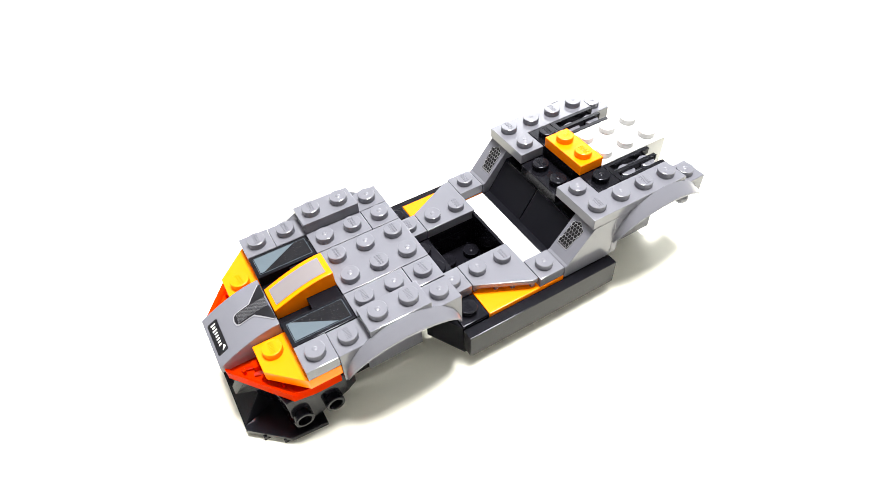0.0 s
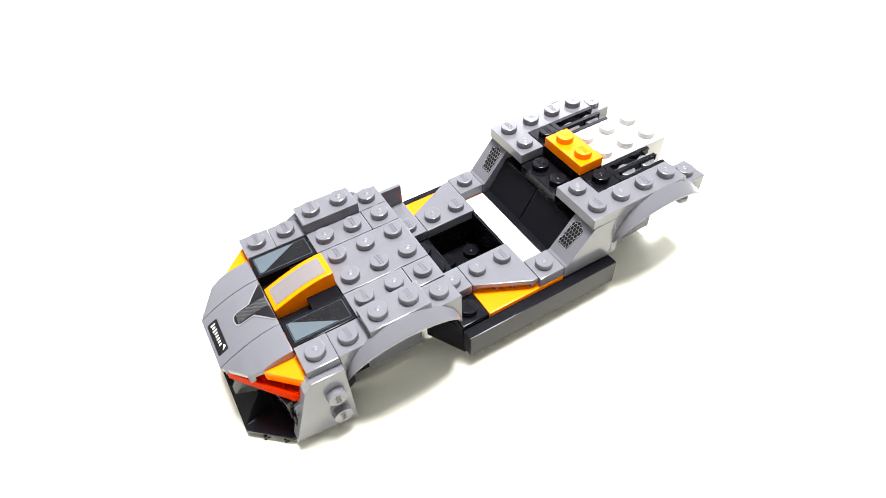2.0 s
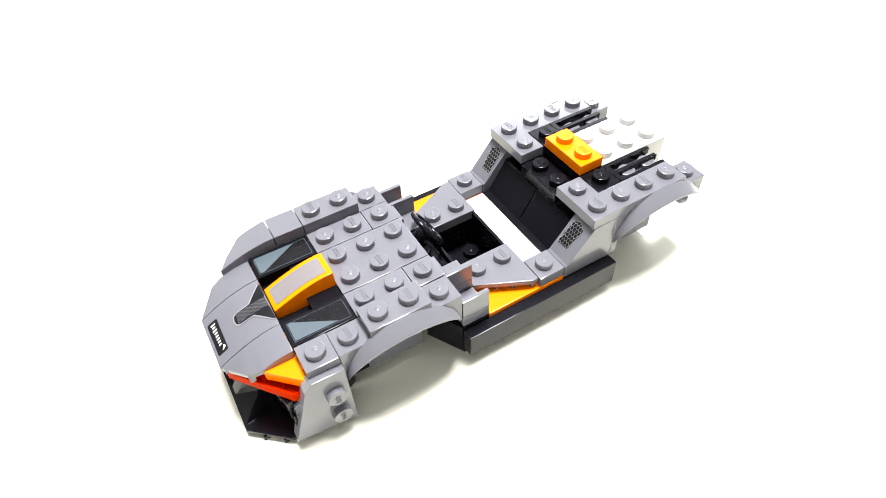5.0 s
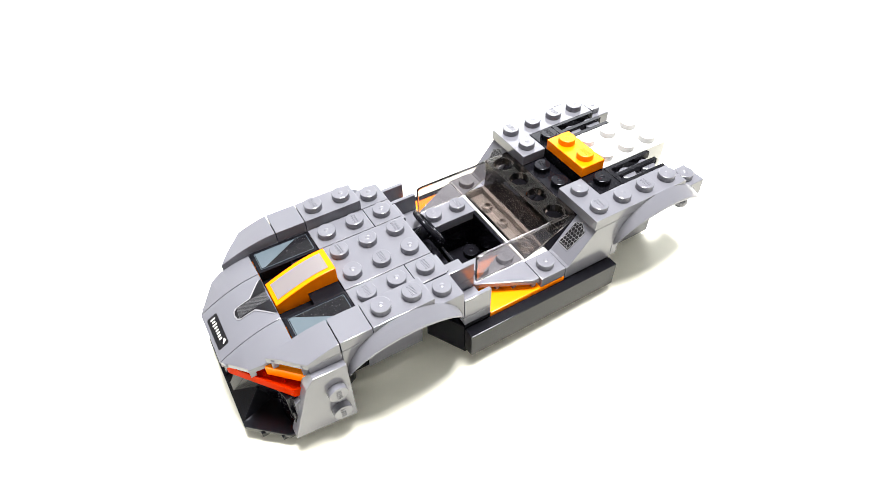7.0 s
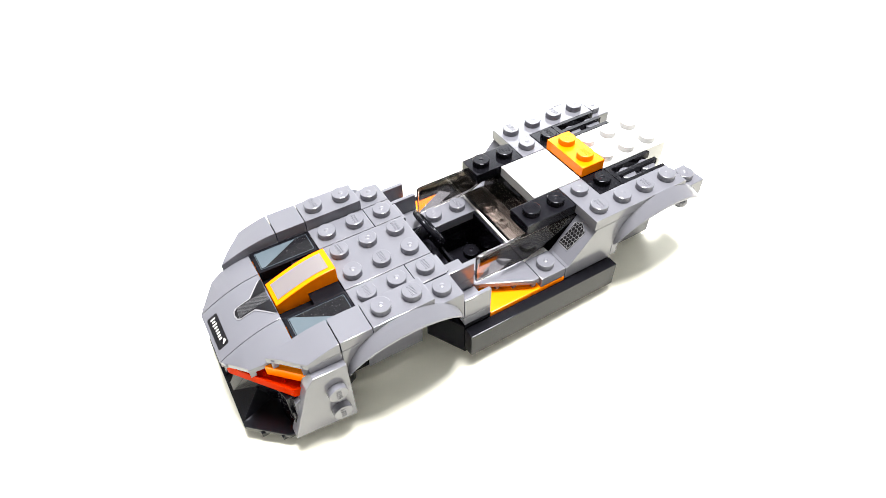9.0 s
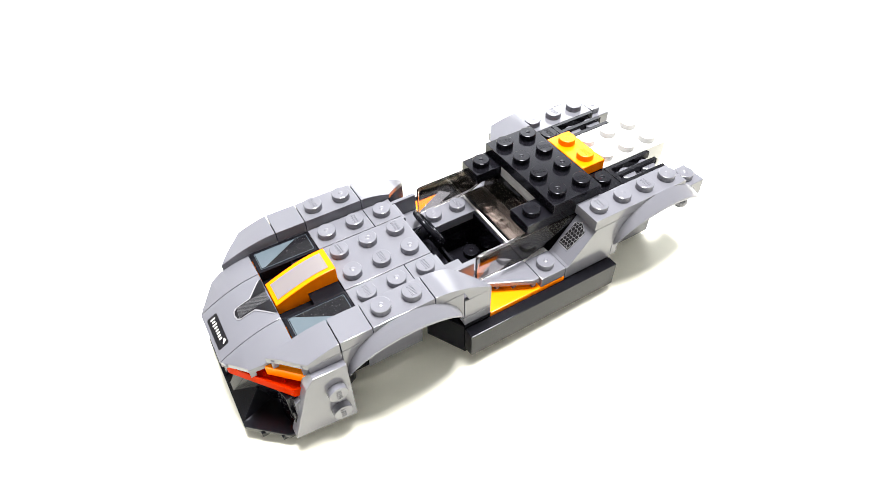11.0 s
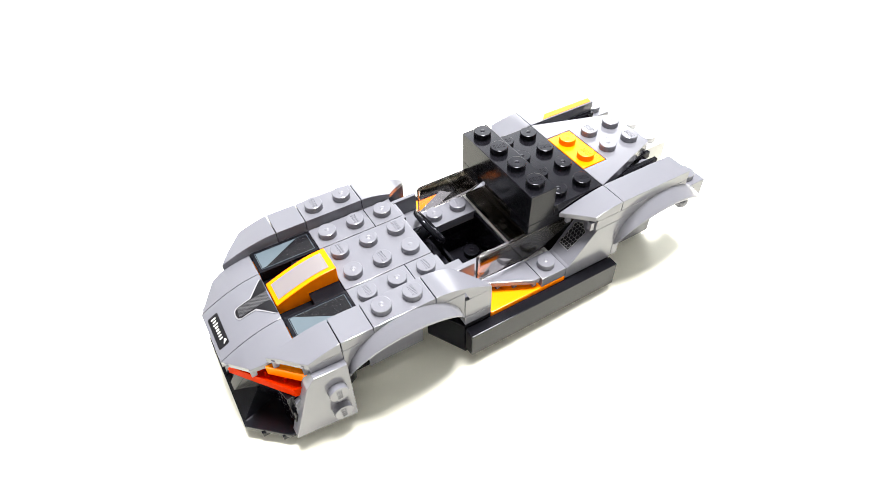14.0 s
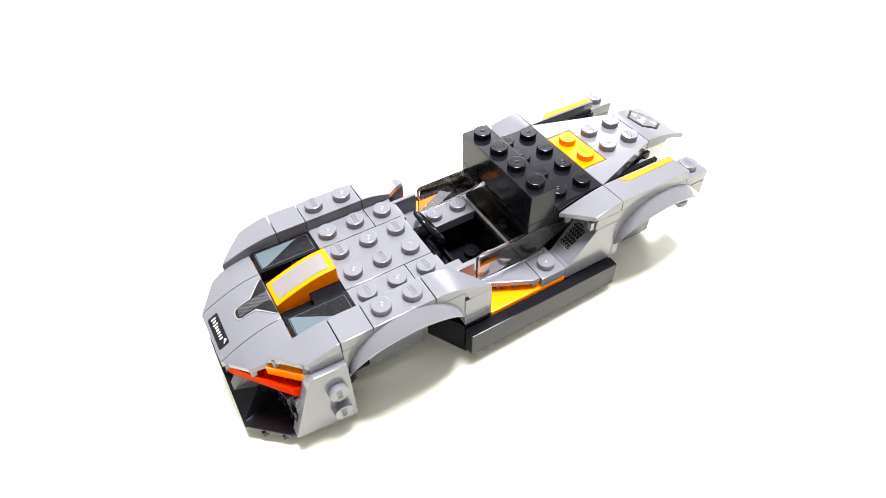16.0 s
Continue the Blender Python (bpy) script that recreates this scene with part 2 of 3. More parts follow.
def mudguard(x, lift, knobs, foot):
    """Arched mudguard whose middle lies at x, for the side of negative y; its rear leg ends at the height foot."""
    cz, n = -3.0 + lift, 32
    turn = [math.sin(math.pi * i / n) for i in range(n + 1)]
    arc = lambda a, b: [(x - a * math.cos(math.pi * i / n), max(cz + b * turn[i], foot if 2 * i > n else -9)) for i in range(n + 1)]
    # body: top slab down to the arch
    bm = side_prism([(x - 2, -0.02), (x - 2, cz - 0.2)] + arc(1.88, 2.6)[1:-1] + [(x + 2, foot), (x + 2, -0.02)], -2.98, -2.02)
    soften(bm, 0.00012, 1, 40)
    # band that sweeps out of the body, widest at the crown
    rows = [(1.96, 3.96, 0), (1.96, 3.88, .06), (1.955, 3.68, .18), (1.95, 3.42, .34), (1.945, 3.22, .45), (1.94, 3.1, .47), (1.93, 3.02, .465), (1.91, 2.9, .42), (1.88, 2.66, .02), (1.87, 2.6, -.5)]
    made = [[bm.verts.new(P(px, -2.985 - w * max(0.03, k) ** .6, z)) for (px, z), k in zip(arc(a, b), turn)] for a, b, w in rows]
    for a, b in zip(made, made[1:] + made[:1]):
        for i in range(n):
            bm.faces.new((a[i], a[i + 1], b[i + 1], b[i])).smooth = True
    for i in (0, n):
        bm.faces.new([row[i] for row in made])
    studs(bm, [(k, -2.5) for k in knobs], -0.02)
    return bm


for x, lift, knobs, foot, lab in ((.5, 0, (-1, 2), -3.3, "grey arched front mudguard"), (10.5, .1, (12,), -2.1, "grey arched rear mudguard")):
    part("mudguard", mudguard(x, lift, knobs, foot), GREY, car, lab)
    part("mudguard", mirror(mudguard(x, lift, knobs, foot)), GREY, car, lab)


def decal(name, outline, top, mat, parent, label="", side=1, cuts=10, lift=0.012, thick=0.03):
    bm = domed(outline, 0, lambda x, y: top(x, y) + lift + thick, cuts, lambda x, y: top(x, y) + lift)
    return part(name, mirror(bm) if side < 0 else bm, mat, parent, label)


def inset(outline, k):
    cx = sum(x for x, y in outline) / len(outline)
    cy = sum(y for x, y in outline) / len(outline)
    return [(cx + (x - cx) * k, cy + (y - cy) * k) for x, y in outline]


flat = lambda z: (lambda x, y: z)

# black hood vents with stickers, and the orange curved strip
plate("vent_plate", BLACK, -2.5, -.5, -1, 1, -2, -1.2)
plate("vent_block", BLACK, -1.5, -.5, -1, 1, -1.2, -.15)
for s in (1, -1):
    tile = plate("vent_tile", BLACK, -2.5, -.5, 1 * s, 2 * s, -1, 0, label="black tile with a black and blue-grey sticker")
    decal("sticker_rim", [(-2.36, 1.125), (-.62, 1.125), (-.605, 1.14), (-.605, 1.86), (-.62, 1.875), (-2.36, 1.875), (-2.375, 1.86), (-2.375, 1.14)], flat(0), STICKER_BLUE, tile, "thin grey sticker rim", s, 2, 0.002, 0.012)
    decal("sticker", [(-2.36, 1.14), (-.62, 1.14), (-.62, 1.86), (-2.36, 1.86)], flat(0), STICKER_BLACK, tile, "speckled black sticker", s, 2, 0.01, 0.02)
    decal("sticker", [(-2.34, 1.16), (-2.22, 1.16), (-1.0, 1.84), (-2.34, 1.84)], flat(0), STICKER_BLUE, tile, "blue-grey sticker triangle", s, 2, 0.04, 0.02)
strip_top = lambda x, y: 1.3 * math.sin(min(1, max(0, (x + 2.5) / 2.0)) * math.pi / 2) - 0.02
strip = part("curved_slope", soften(domed([(-2.48, -.49), (-.5, -.49), (-.5, .49), (-2.48, .49)], -1.2, strip_top, 12)), ORANGE, car, "orange curved slope with a grey sticker")
decal("sticker", [(-2.36, -.34), (-.68, -.34), (-.68, .34), (-2.36, .34)], strip_top, STICKER_GREY, strip, "warm grey sticker")

# nose
nose_top = lambda x, y: 0.02 - 1.75 * (max(0, -2.5 - x) / 2.0) ** 1.7
nose = part("nose_slope", soften(domed([(-4.52, -.99), (-2.52, -.99), (-2.52, .99), (-4.52, .99)], -2.4, nose_top, 12)), GREY, car, "grey curved nose slope with printed badge")
decal("badge_field", [(-4.42, -.60), (-4.38, -.64), (-4.12, -.64), (-4.08, -.60), (-4.08, .58), (-4.12, .62), (-4.38, .62), (-4.42, .58)], nose_top, BLACK_PRINT, nose, "black printed name field")
for k in range(8):
    y = .50 - k * .115
    tall = .075 if k in (0, 2) else .05
    decal("badge_bar", [(-4.25 - tall, y - .045), (-4.25 + tall, y - .045), (-4.25 + tall, y), (-4.25 - tall, y)], nose_top, STICKER_WHITE, nose, "plain white bar", lift=0.05, cuts=2)
decal("badge_mark", [(-4.24, -.57), (-4.12, -.50), (-4.16, -.40), (-4.2, -.46)], nose_top, STICKER_WHITE, nose, "white swoosh mark", lift=0.05)
decal("air_duct", [(-3.5, -.215), (-2.56, -.24), (-2.56, .24), (-3.5, .215), (-3.6, .15), (-3.63, 0), (-3.6, -.15)], nose_top, BLACK_PRINT, nose, "printed black air duct", lift=0.04)
for k in range(34):
    x = -3.55 + k * .029
    decal("duct_line", [(x, -.18), (x + .01, -.18), (x + .05, .18), (x + .04, .18)], nose_top, STICKER_DARK, nose, "thin grey printed line", lift=0.08, cuts=1)
for s in (1, -1):
    decal("duct_fin", [(-3.05, .225), (-2.54, .25), (-2.53, .74), (-2.62, .70)], nose_top, BLACK_PRINT, nose, "printed black fin", s, lift=0.05)
    decal("duct_edge", [(-3.56, .24), (-3.08, .265), (-2.60, .77), (-2.60, .73), (-3.05, .225), (-3.5, .215), (-3.6, .15), (-3.63, .0), (-3.665, .0), (-3.63, .17)], nose_top, STICKER_PALE, nose, "thin pale printed edge", s, lift=0.03)
    bm = soften(prism([(-3.48, 1.02), (-1.52, 1.02), (-1.52, 2.99), (-2.5, 2.99), (-3.48, 2.02)], -2, -1.01))
    studs(bm, [(-3, 1.5)], -1.01)
    part("nose_wedge_plate", mirror(bm) if s < 0 else bm, ORANGE, car, "bright orange wedge plate")
bm = soften(prism([(-4.42, -1.1), (-3.05, -2.86), (-2.42, -2.95), (-1.6, -2.95), (-1.6, 2.95), (-2.42, 2.95), (-3.05, 2.86), (-4.42, 1.1)], -3, -2.03))
tops = [f for f in bm.faces if f.normal.z > 0.9]
bmesh.ops.inset_region(bm, faces=tops, thickness=0.0011)
bmesh.ops.translate(bm, vec=(0, 0, -0.0016), verts=list({v for f in tops for v in f.verts}))
soften(bm, 0.0002)
for e in (1, -1):
    for x, y, w in ((-3.95, 1.32, .05), (-3.55, 1.8, .05), (-3.15, 2.3, .05), (-3.6, 1.3, .09), (-3.1, 1.8, .09)):
        block(x - w, x + w, e * (y - w * 1.6), e * (y + w * 1.6), -2.6, -2.06, bm)
light = part("headlight_plate", bm, CLEAR_ORANGE, car, "clear orange headlight plate")
for e in (1, -1):
    for x, y, w in ((-4.0, 1.15, .16), (-3.72, 1.5, .16), (-3.44, 1.85, .16), (-3.16, 2.2, .16)):
        rib = soften(prism([(x, e * y), (x + .34, e * (y + .1)), (x + .3, e * (y + .2)), (x - .04, e * (y + .1))], -2.52, -2.3), 0.00006, 1)
        part("reflector_rib", rib, RED_GLINT, light, "dark red rib inside the headlight")
part("nose_plate", soften(prism([(-3.86, -1.0), (-3.05, -2.4), (-2.5, -2.6), (-2.5, 2.6), (-3.05, 2.4), (-3.86, 1.0)], -4.0, -3.02)), BLACK, car)


# bumper
bumper = part("bumper_plate", soften(prism([(-4.66, -1.9), (-3.56, -2.9), (-2.4, -2.98), (-2.4, 2.98), (-3.56, 2.9), (-4.66, 1.9)], -7.6, -7.2)), BLACK, car, "black faceted front splitter")
for s in (1, -1):
    for x, y in ((-4.52, 1.72), (-4.52, .85), (-4.2, 2.2), (-3.7, 2.62)):
        bm = soften(block(x - .1, x + .22, y - .16, y + .16, -7.99, -7.5), 0.0001, 1)
        part("splitter_foot", mirror(bm) if s < 0 else bm, BLACK, bumper)
    bm = bmesh.new()
    a = [bm.verts.new(v) for v in (P(-4.6, .2, -7.2), P(-4.6, .55, -7.2), P(-3.0, 1.9, -7.2), P(-3.0, .2, -7.2))]
    b = [bm.verts.new(v) for v in (P(-3.8, .2, -3.95), P(-3.8, .95, -3.95), P(-3.0, 2.2, -3.95), P(-3.0, .2, -3.95))]
    bm.faces.new(a), bm.faces.new(b)
    for i in range(4):
        bm.faces.new((a[i], a[(i + 1) % 4], b[(i + 1) % 4], b[i]))
    bmesh.ops.recalc_face_normals(bm, faces=bm.faces)
    soften(bm)
    part("intake_block", mirror(bm) if s < 0 else bm, BLACK, car, "black sloped air intake block")
    for corners in (((-3.84, .15, -4.02), (-3.82, 1.05, -4.02), (-3.75, .15, -5.5), (-3.75, 1.3, -5.5), (-3.2, .15, -4.02), (-3.2, .15, -5.5), (-3.3, 1.3, -4.02)),
                    ((-4.64, .15, -7.2), (-4.64, 1.75, -7.2), (-3.78, .15, -5.55), (-3.9, 1.3, -5.55), (-3.2, .15, -7.2), (-3.2, 1.3, -7.2), (-3.2, .15, -5.55))):
        bm = bmesh.new()
        for q in corners:
            bm.verts.new(P(*q))
        bmesh.ops.convex_hull(bm, input=bm.verts)
        soften(bm, 0.0001, 1)
        part("intake_wedge", mirror(bm) if s < 0 else bm, BLACK, car, "black faceted wedge of the air intake")
    bm = soften(prism([(-3.45, 2.2), (-1.1, 2.2), (-1.15, 2.6), (-1.5, 2.78), (-3.3, 2.78)], -7.2, -3.05))
    for v in bm.verts:
        if v.co.x > -1.9 * S and v.co.z < P(0, 0, -6).z:
            v.co.z += 1.9 * L
    for x in (-3, -2):
        add_stud(bm, Matrix.Translation(P(x, 2.78, -5.4)) @ pose(0, 0, 0, -90), True)
    part("bracket_brick", mirror(bm) if s < 0 else bm, BLACK, car, "black bracket with two hollow studs on its side")

# rear deck
for s in (1, -1):
    bm = soften(prism([(7.5 + GAP, 1 + GAP), (8.5 - GAP, 1 + GAP), (8.5 - GAP, 2), (11.5 - GAP, 2), (11.5 - GAP, 3 - GAP), (7.5 + GAP, 3 - GAP)], 0.01, 1))
    studs(bm, [(8, 1.5), (8, 2.5), (9, 2.5), (10, 2.5), (11, 2.5)], 1)
    part("deck_plate", mirror(bm) if s < 0 else bm, GREY, car, "grey L-shaped deck plate")
    bm = soften(side_prism([(6.52, -4.4), (8.5, -4.4), (8.5, 0), (7.62, 0), (6.62, -3.0), (6.52, -3.1)], 2.01, 2.99))
    grille = part("grille_slope", mirror(bm) if s < 0 else bm, GREY, car, "grey slope with a printed mesh grille")
    slope = lambda x, y: -3.0 + 3.0 * (x - 6.62)
    frame_o = [(6.83, 2.1), (7.44, 2.17), (7.5, 2.42), (7.39, 2.7), (6.83, 2.58)]
    inside = lambda px, py: all((bx - ax) * (py - ay) - (by - ay) * (px - ax) > 0.025 * math.hypot(bx - ax, by - ay) for (ax, ay), (bx, by) in zip(frame_o, frame_o[1:] + frame_o[:1]))
    decal("grille_border", frame_o, slope, STICKER_PALE, grille, "thin pale border", s, 2, 0.02, 0.03)
    decal("grille_field", inset(frame_o, .95), slope, BLACK_PRINT, grille, "black printed grille field", s, 2, 0.06, 0.03)
    bm = bmesh.new()
    for r in range(10):
        for c in range(7):
            x, y = 6.83 + r * .088, 2.09 + c * .118 + (.059 if r % 2 else 0)
            if not inside(x, y):
                continue
            hexa = [(x + .0587 * math.sin(q), y + .0681 * math.cos(q)) for q in (math.pi / 6 + k * math.pi / 3 for k in range(6))]
            for k in range(6):
                (ax, ay), (bx, by) = hexa[k], hexa[(k + 1) % 6]
                nx, ny = (by - ay), -(bx - ax)
                q = .0055 / math.hypot(nx, ny)
                pts = [(ax + nx * q, ay + ny * q), (bx + nx * q, by + ny * q), (bx - nx * q, by - ny * q), (ax - nx * q, ay - ny * q)]
                bm.faces.new([bm.verts.new(P(px, py, slope(px, py) + .115)) for px, py in pts])
    part("grille_mesh", mirror(bm) if s < 0 else bm, MESH_PRINT, grille, "fine pale honeycomb mesh")
    plate("deck_block", GREY, 8.5, 8.8, 2 * s, 3 * s, -4.3, 0)
    plate("vent_base", BLACK, 8.5, 9.5, 1 * s, 2 * s, 0, 1, [(9, 1.5 * s)])
    bm = bmesh.new()
    for y, x1 in ((1.03, 11.55), (1.45, 11.5), (1.88, 11.48)):
        block(9.5, x1, y - .02, y + .14, .35, 1, bm)
    block(9.5, 9.7, 1, 2, .35, .99, bm)
    block(9.5, 11.5, 1, 2, 0, .2, bm)
    floor_bm = studs(block(9.72, 11.4, 1.05, 1.95, .21, .24), [(10.2, 1.5), (11.1, 1.5)], .12)
    part("vent_floor", mirror(floor_bm) if s < 0 else floor_bm, GREY, car, "grey studs under the vent grille")
    part("vent_grille", mirror(bm) if s < 0 else bm, BLACK, car, "black grille tile with open slots")
    bm = soften(side_prism([(6.52, -4.5), (8.5, -4.5), (8.5, -1), (7.52, -1), (7.5, -1.2), (6.72, -4.2)], .02, 1.98))
    part("seat_slope", mirror(bm) if s < 0 else bm, BLACK, car, "black slope behind the seat")
    bm = bmesh.new()
    bmesh.ops.create_uvsphere(bm, u_segments=16, v_segments=10, radius=0.0021, matrix=Matrix.Translation(P(12.15, 2.6, -2.9)))
    block(12.0, 12.3, 2.45, 2.75, -2.9, -.6, bm)
    part("exhaust_stub", mirror(bm) if s < 0 else bm, GREY, car)
plate("deck_centre_plate", BLACK, 7.5, 8.5, -1, 1, -1, 0, [(8, .5), (8, -.5)])
plate("deck_centre_plate", BLACK, 8.5, 9.5, -1, 1, 0, 1)
plate("orange_plate", ORANGE, 8.5, 9.5, -1, 1, 1, 2, [(9, .5), (9, -.5)], "bright orange two-stud plate")
plate("tail_brick", WHITE, 9.5, 12.5, -1, 1, -2, 1, [(x, y) for x in (10, 11, 12) for y in (-.5, .5)], "white studded brick at the tail")

# ---- pieces that are set on one after another ----
bm = soften(side_prism([(-2.5, -.7), (-1.5, -.85), (-1.5, -7.5), (-3.43, -6.8), (-2.75, -1.6)], -3.2, -2.8))
for teeth in ([(-3.12, -3.5), (-2.88, -3.1), (-2.9, -4.6), (-3.16, -4.3)],):
    side_prism(teeth, -2.96, -2.8, bm)
for z in (-3.15, -5.65):
    add_stud(bm, Matrix.Translation(P(-1.95, -3.2, z)) @ pose(0, 0, 0, 90))
arrives(part("side_wedge", bm, GREY, car, "grey wedge plate on edge with two sideways studs"), 0.1)

for s, t in ((1, 0.6), (-1, 1.1)):
    side_top = lambda x, y: nose_top(x, y) - 0.25 * max(0, y - 1)
    bm = soften(domed([(-4.5, 1.01), (-2.52, 1.01), (-2.52, 2.02), (-3.5, 2.02), (-3.85, 1.9)], -1.6, side_top, 12, lambda x, y: max(-2.0, min(-1.05, side_top(x, y) - .45))))
    for x, y in ((-4.34, 1.12), (-3.82, 1.8)):
        block(x - .1, x + .1, y - .1, y + .1, -2.02, side_top(x, y) - .15, bm)
    arrives(part("nose_wedge", mirror(bm) if s < 0 else bm, GREY, car, "grey curved wedge beside the nose"), t)


def panel_corner(x0, x1, y0, y1, z0, h, inner):
    bm = block(x0, x1, y0, y1, z0, z0 + .9)
    block(x0, x1, y1 - .16, y1, z0 + .9, z0 + h, bm)
    if inner:
        block(x0, x0 + .16, y0, y1 - .16, z0 + .9, z0 + h, bm)
    return soften(bm, 0.0002)


for s, t1, t2 in ((1, 1.6, 2.1), (-1, 3.6, 3.1)):
    bm = panel_corner(2.5, 3.5, 2, 3, -4, 3, False)
    arrives(part("wall_panel", mirror(bm) if s < 0 else bm, GREY, car, "grey wall panel behind the front fender"), t1)
    bm = panel_corner(2.5, 3.5, 1, 2, -3, 2.6, True)
    arrives(part("corner_panel", mirror(bm) if s < 0 else bm, GREY, car, "grey corner panel beside the cockpit"), t2)

# steering wheel with its stand
stand = part("steering_stand", soften(side_prism([(2.55, -4), (3.2, -4), (3.75, -6), (3.75, -6.6), (3.45, -6.6), (2.9, -3.0), (2.55, -2.6)], -.95, .95)), BLACK, car, "black steering stand")
part("dash_panel", soften(block(3.52, 3.64, -1, .25, -6.9, -3.6)), BLACK, stand, "black dash panel")
wheel_m = Matrix.Translation(P(3.32, .62, -1.6)) @ pose(0, 0, 0, 0, 58, 0)
bm = bmesh.new()
R1, R2, N1, N2 = 0.0053, 0.00078, 32, 20
rings = []
for i in range(N1):
    a = 2 * math.pi * i / N1
    rings.append([bm.verts.new(wheel_m @ Vector(((R1 + R2 * math.cos(b)) * math.cos(a), (R1 + R2 * math.cos(b)) * math.sin(a), R2 * math.sin(b)))) for b in (2 * math.pi * k / N2 for k in range(N2))])
for i in range(N1):
    for k in range(N2):
        bm.faces.new((rings[i][k], rings[(i + 1) % N1][k], rings[(i + 1) % N1][(k + 1) % N2], rings[i][(k + 1) % N2])).smooth = True
for a in (90, 210, 330):
    m = wheel_m @ pose(0, 0, 0, 0, 0, a) @ Matrix.Translation((R1 / 2, 0, 0)) @ Matrix.Diagonal((R1, 0.0011, 0.0007, 1))
    bmesh.ops.create_cube(bm, size=1, matrix=m)
bmesh.ops.create_cone(bm, cap_ends=True, segments=16, radius1=0.0021, radius2=0.0017, depth=0.0052, matrix=wheel_m @ Matrix.Translation((0, 0, -0.0022)))
arrives(part("steering_wheel", bm, BLACK, stand, "glossy black steering wheel"), None)
arrives(stand, 2.6)

for s, t in ((1, 4.6), (-1, 5.6)):
    # corner slopes over the headlights
    corner_top = lambda x, y: 1.0 - 1.15 * (max(0, -1.5 - x) / 1.9) ** 1.8 - .55 * max(0, y - 2.4) * max(0, -1.5 - x)
    bm = soften(domed([(-3.4, 2.02), (-1.52, 2.02), (-1.52, 2.99), (-2.5, 2.99)], -1, corner_top, 12, lambda x, y: -.99 if s > 0 else min(0.01, corner_top(x, y) - .6)))
    for x, y in ((-3.2, 2.15), (-2.56, 2.8)):
        block(x - .1, x + .1, y - .12, y + .1, -.98, corner_top(x, y) - .3, bm)
    arrives(part("corner_slope", mirror(bm) if s < 0 else bm, GREY, car, "grey curved corner slope over the headlight"), t)
    arrives(plate("fender_tile", GREY, -1.5, -.5, 2 * s, 3 * s, 0, 1, label="smooth grey fender tile"), 4.1 if s > 0 else 5.1)
bm = soften(block(5.5, 6.5, -2, 2, -4, -3.75))
for a in ((5.5, 5.66, -2, 2), (6.34, 6.5, -2, 2), (5.66, 6.34, -2, -1.84), (5.66, 6.34, 1.84, 2)):
    block(*a, -3.75, -3.1, bm)
for y in (-1, 0, 1):
    m = Matrix.Translation(P(6, y, -3.78))
    ring = lambda r, z: [bm.verts.new(m @ Vector((r * math.cos(2 * math.pi * i / 16), r * math.sin(2 * math.pi * i / 16), z))) for i in range(16)]
    rr = [ring(.0016, 0), ring(.0016, .0019), ring(.0009, .0019), ring(.0009, .0006)]
    for a, b in zip(rr, rr[1:]):
        for i in range(16):
            bm.faces.new((a[i], a[(i + 1) % 16], b[(i + 1) % 16], b[i])).smooth = True
    bm.faces.new(rr[-1])
arrives(part("inverted_plate", bm, WHITE, car, "white plate lying upside down with three tubes"), 6.1)

# smoked windscreen frame
def holed_cell(bm, x, y, z0, z1, r, n=24):
    """One stud's square of a bar with a round hole through it."""
    def on_square(i):
        c, d = math.cos(2 * math.pi * i / n), math.sin(2 * math.pi * i / n)
        k = 0.499 / max(abs(c), abs(d))
        return x + c * k, y + d * k
    ring = lambda rad, z: [bm.verts.new(P(x + rad * math.cos(2 * math.pi * i / n), y + rad * math.sin(2 * math.pi * i / n), z)) for i in range(n)]
    edge = lambda z: [bm.verts.new(P(*on_square(i), z)) for i in range(n)]
    rows = [edge(z0), edge(z1), ring(r + .04, z1), ring(r, z1 - .06), ring(r, z0), None]
    rows[5] = rows[0]
    for a, b in zip(rows, rows[1:]):
        for i in range(n):
            bm.faces.new((a[i], a[(i + 1) % n], b[(i + 1) % n], b[i]))


bm = bmesh.new()
for y in (-1.5, -.5, .5, 1.5):
    holed_cell(bm, 7, y, -.8, 0, .33)
bmesh.ops.remove_doubles(bm, verts=bm.verts, dist=0.00003)
screen = arrives(part("windscreen", bm, SMOKE_THICK, car, "smoked clear cross bar with four round holes"), 6.6)
back = soften(side_prism([(5.56, -2.55), (5.56, -2.98), (6.5, -2.98), (6.62, -.85), (6.62, -.03), (6.5, -.03), (6.4, -2.55)], -1.84, 1.84), 0.00012, 1)
part("rear_window", back, SMOKE_THICK, screen, "smoked clear rear window slope")
for s in (1, -1):
    bm = soften(side_prism([(3.6, -2.88), (3.6, -.22), (3.66, -.06), (3.8, 0), (7.48, 0), (7.48, -.85), (7.2, -1.0), (5.95, -2.6), (5.6, -2.88)], s * 1.87, s * 1.99), 0.00018)
    part("side_window", bm, SMOKE, screen, "smoked clear side window")
    bm = side_prism([(3.68, -.1), (7.3, -.12), (7.3, -.8), (5.9, -2.55), (4.5, -2.8), (5.0, -2.04), (4.44, -1.17), (3.68, -1.1)], s * 1.995, s * 2.005)
    arrives(part("window_sticker", bm, WINDOW_FILM, screen, "smoky window sticker with a pointed clear area"), 7.1)
    bm = side_prism([(3.72, -.42), (5.7, -1.03), (5.15, -2.5), (5.02, -2.04), (4.46, -1.12), (3.72, -.95)], s * 2.010, s * 2.016)
    arrives(part("window_print", bm, DARK_FILM, screen, "dark pointed window print"), 7.1)

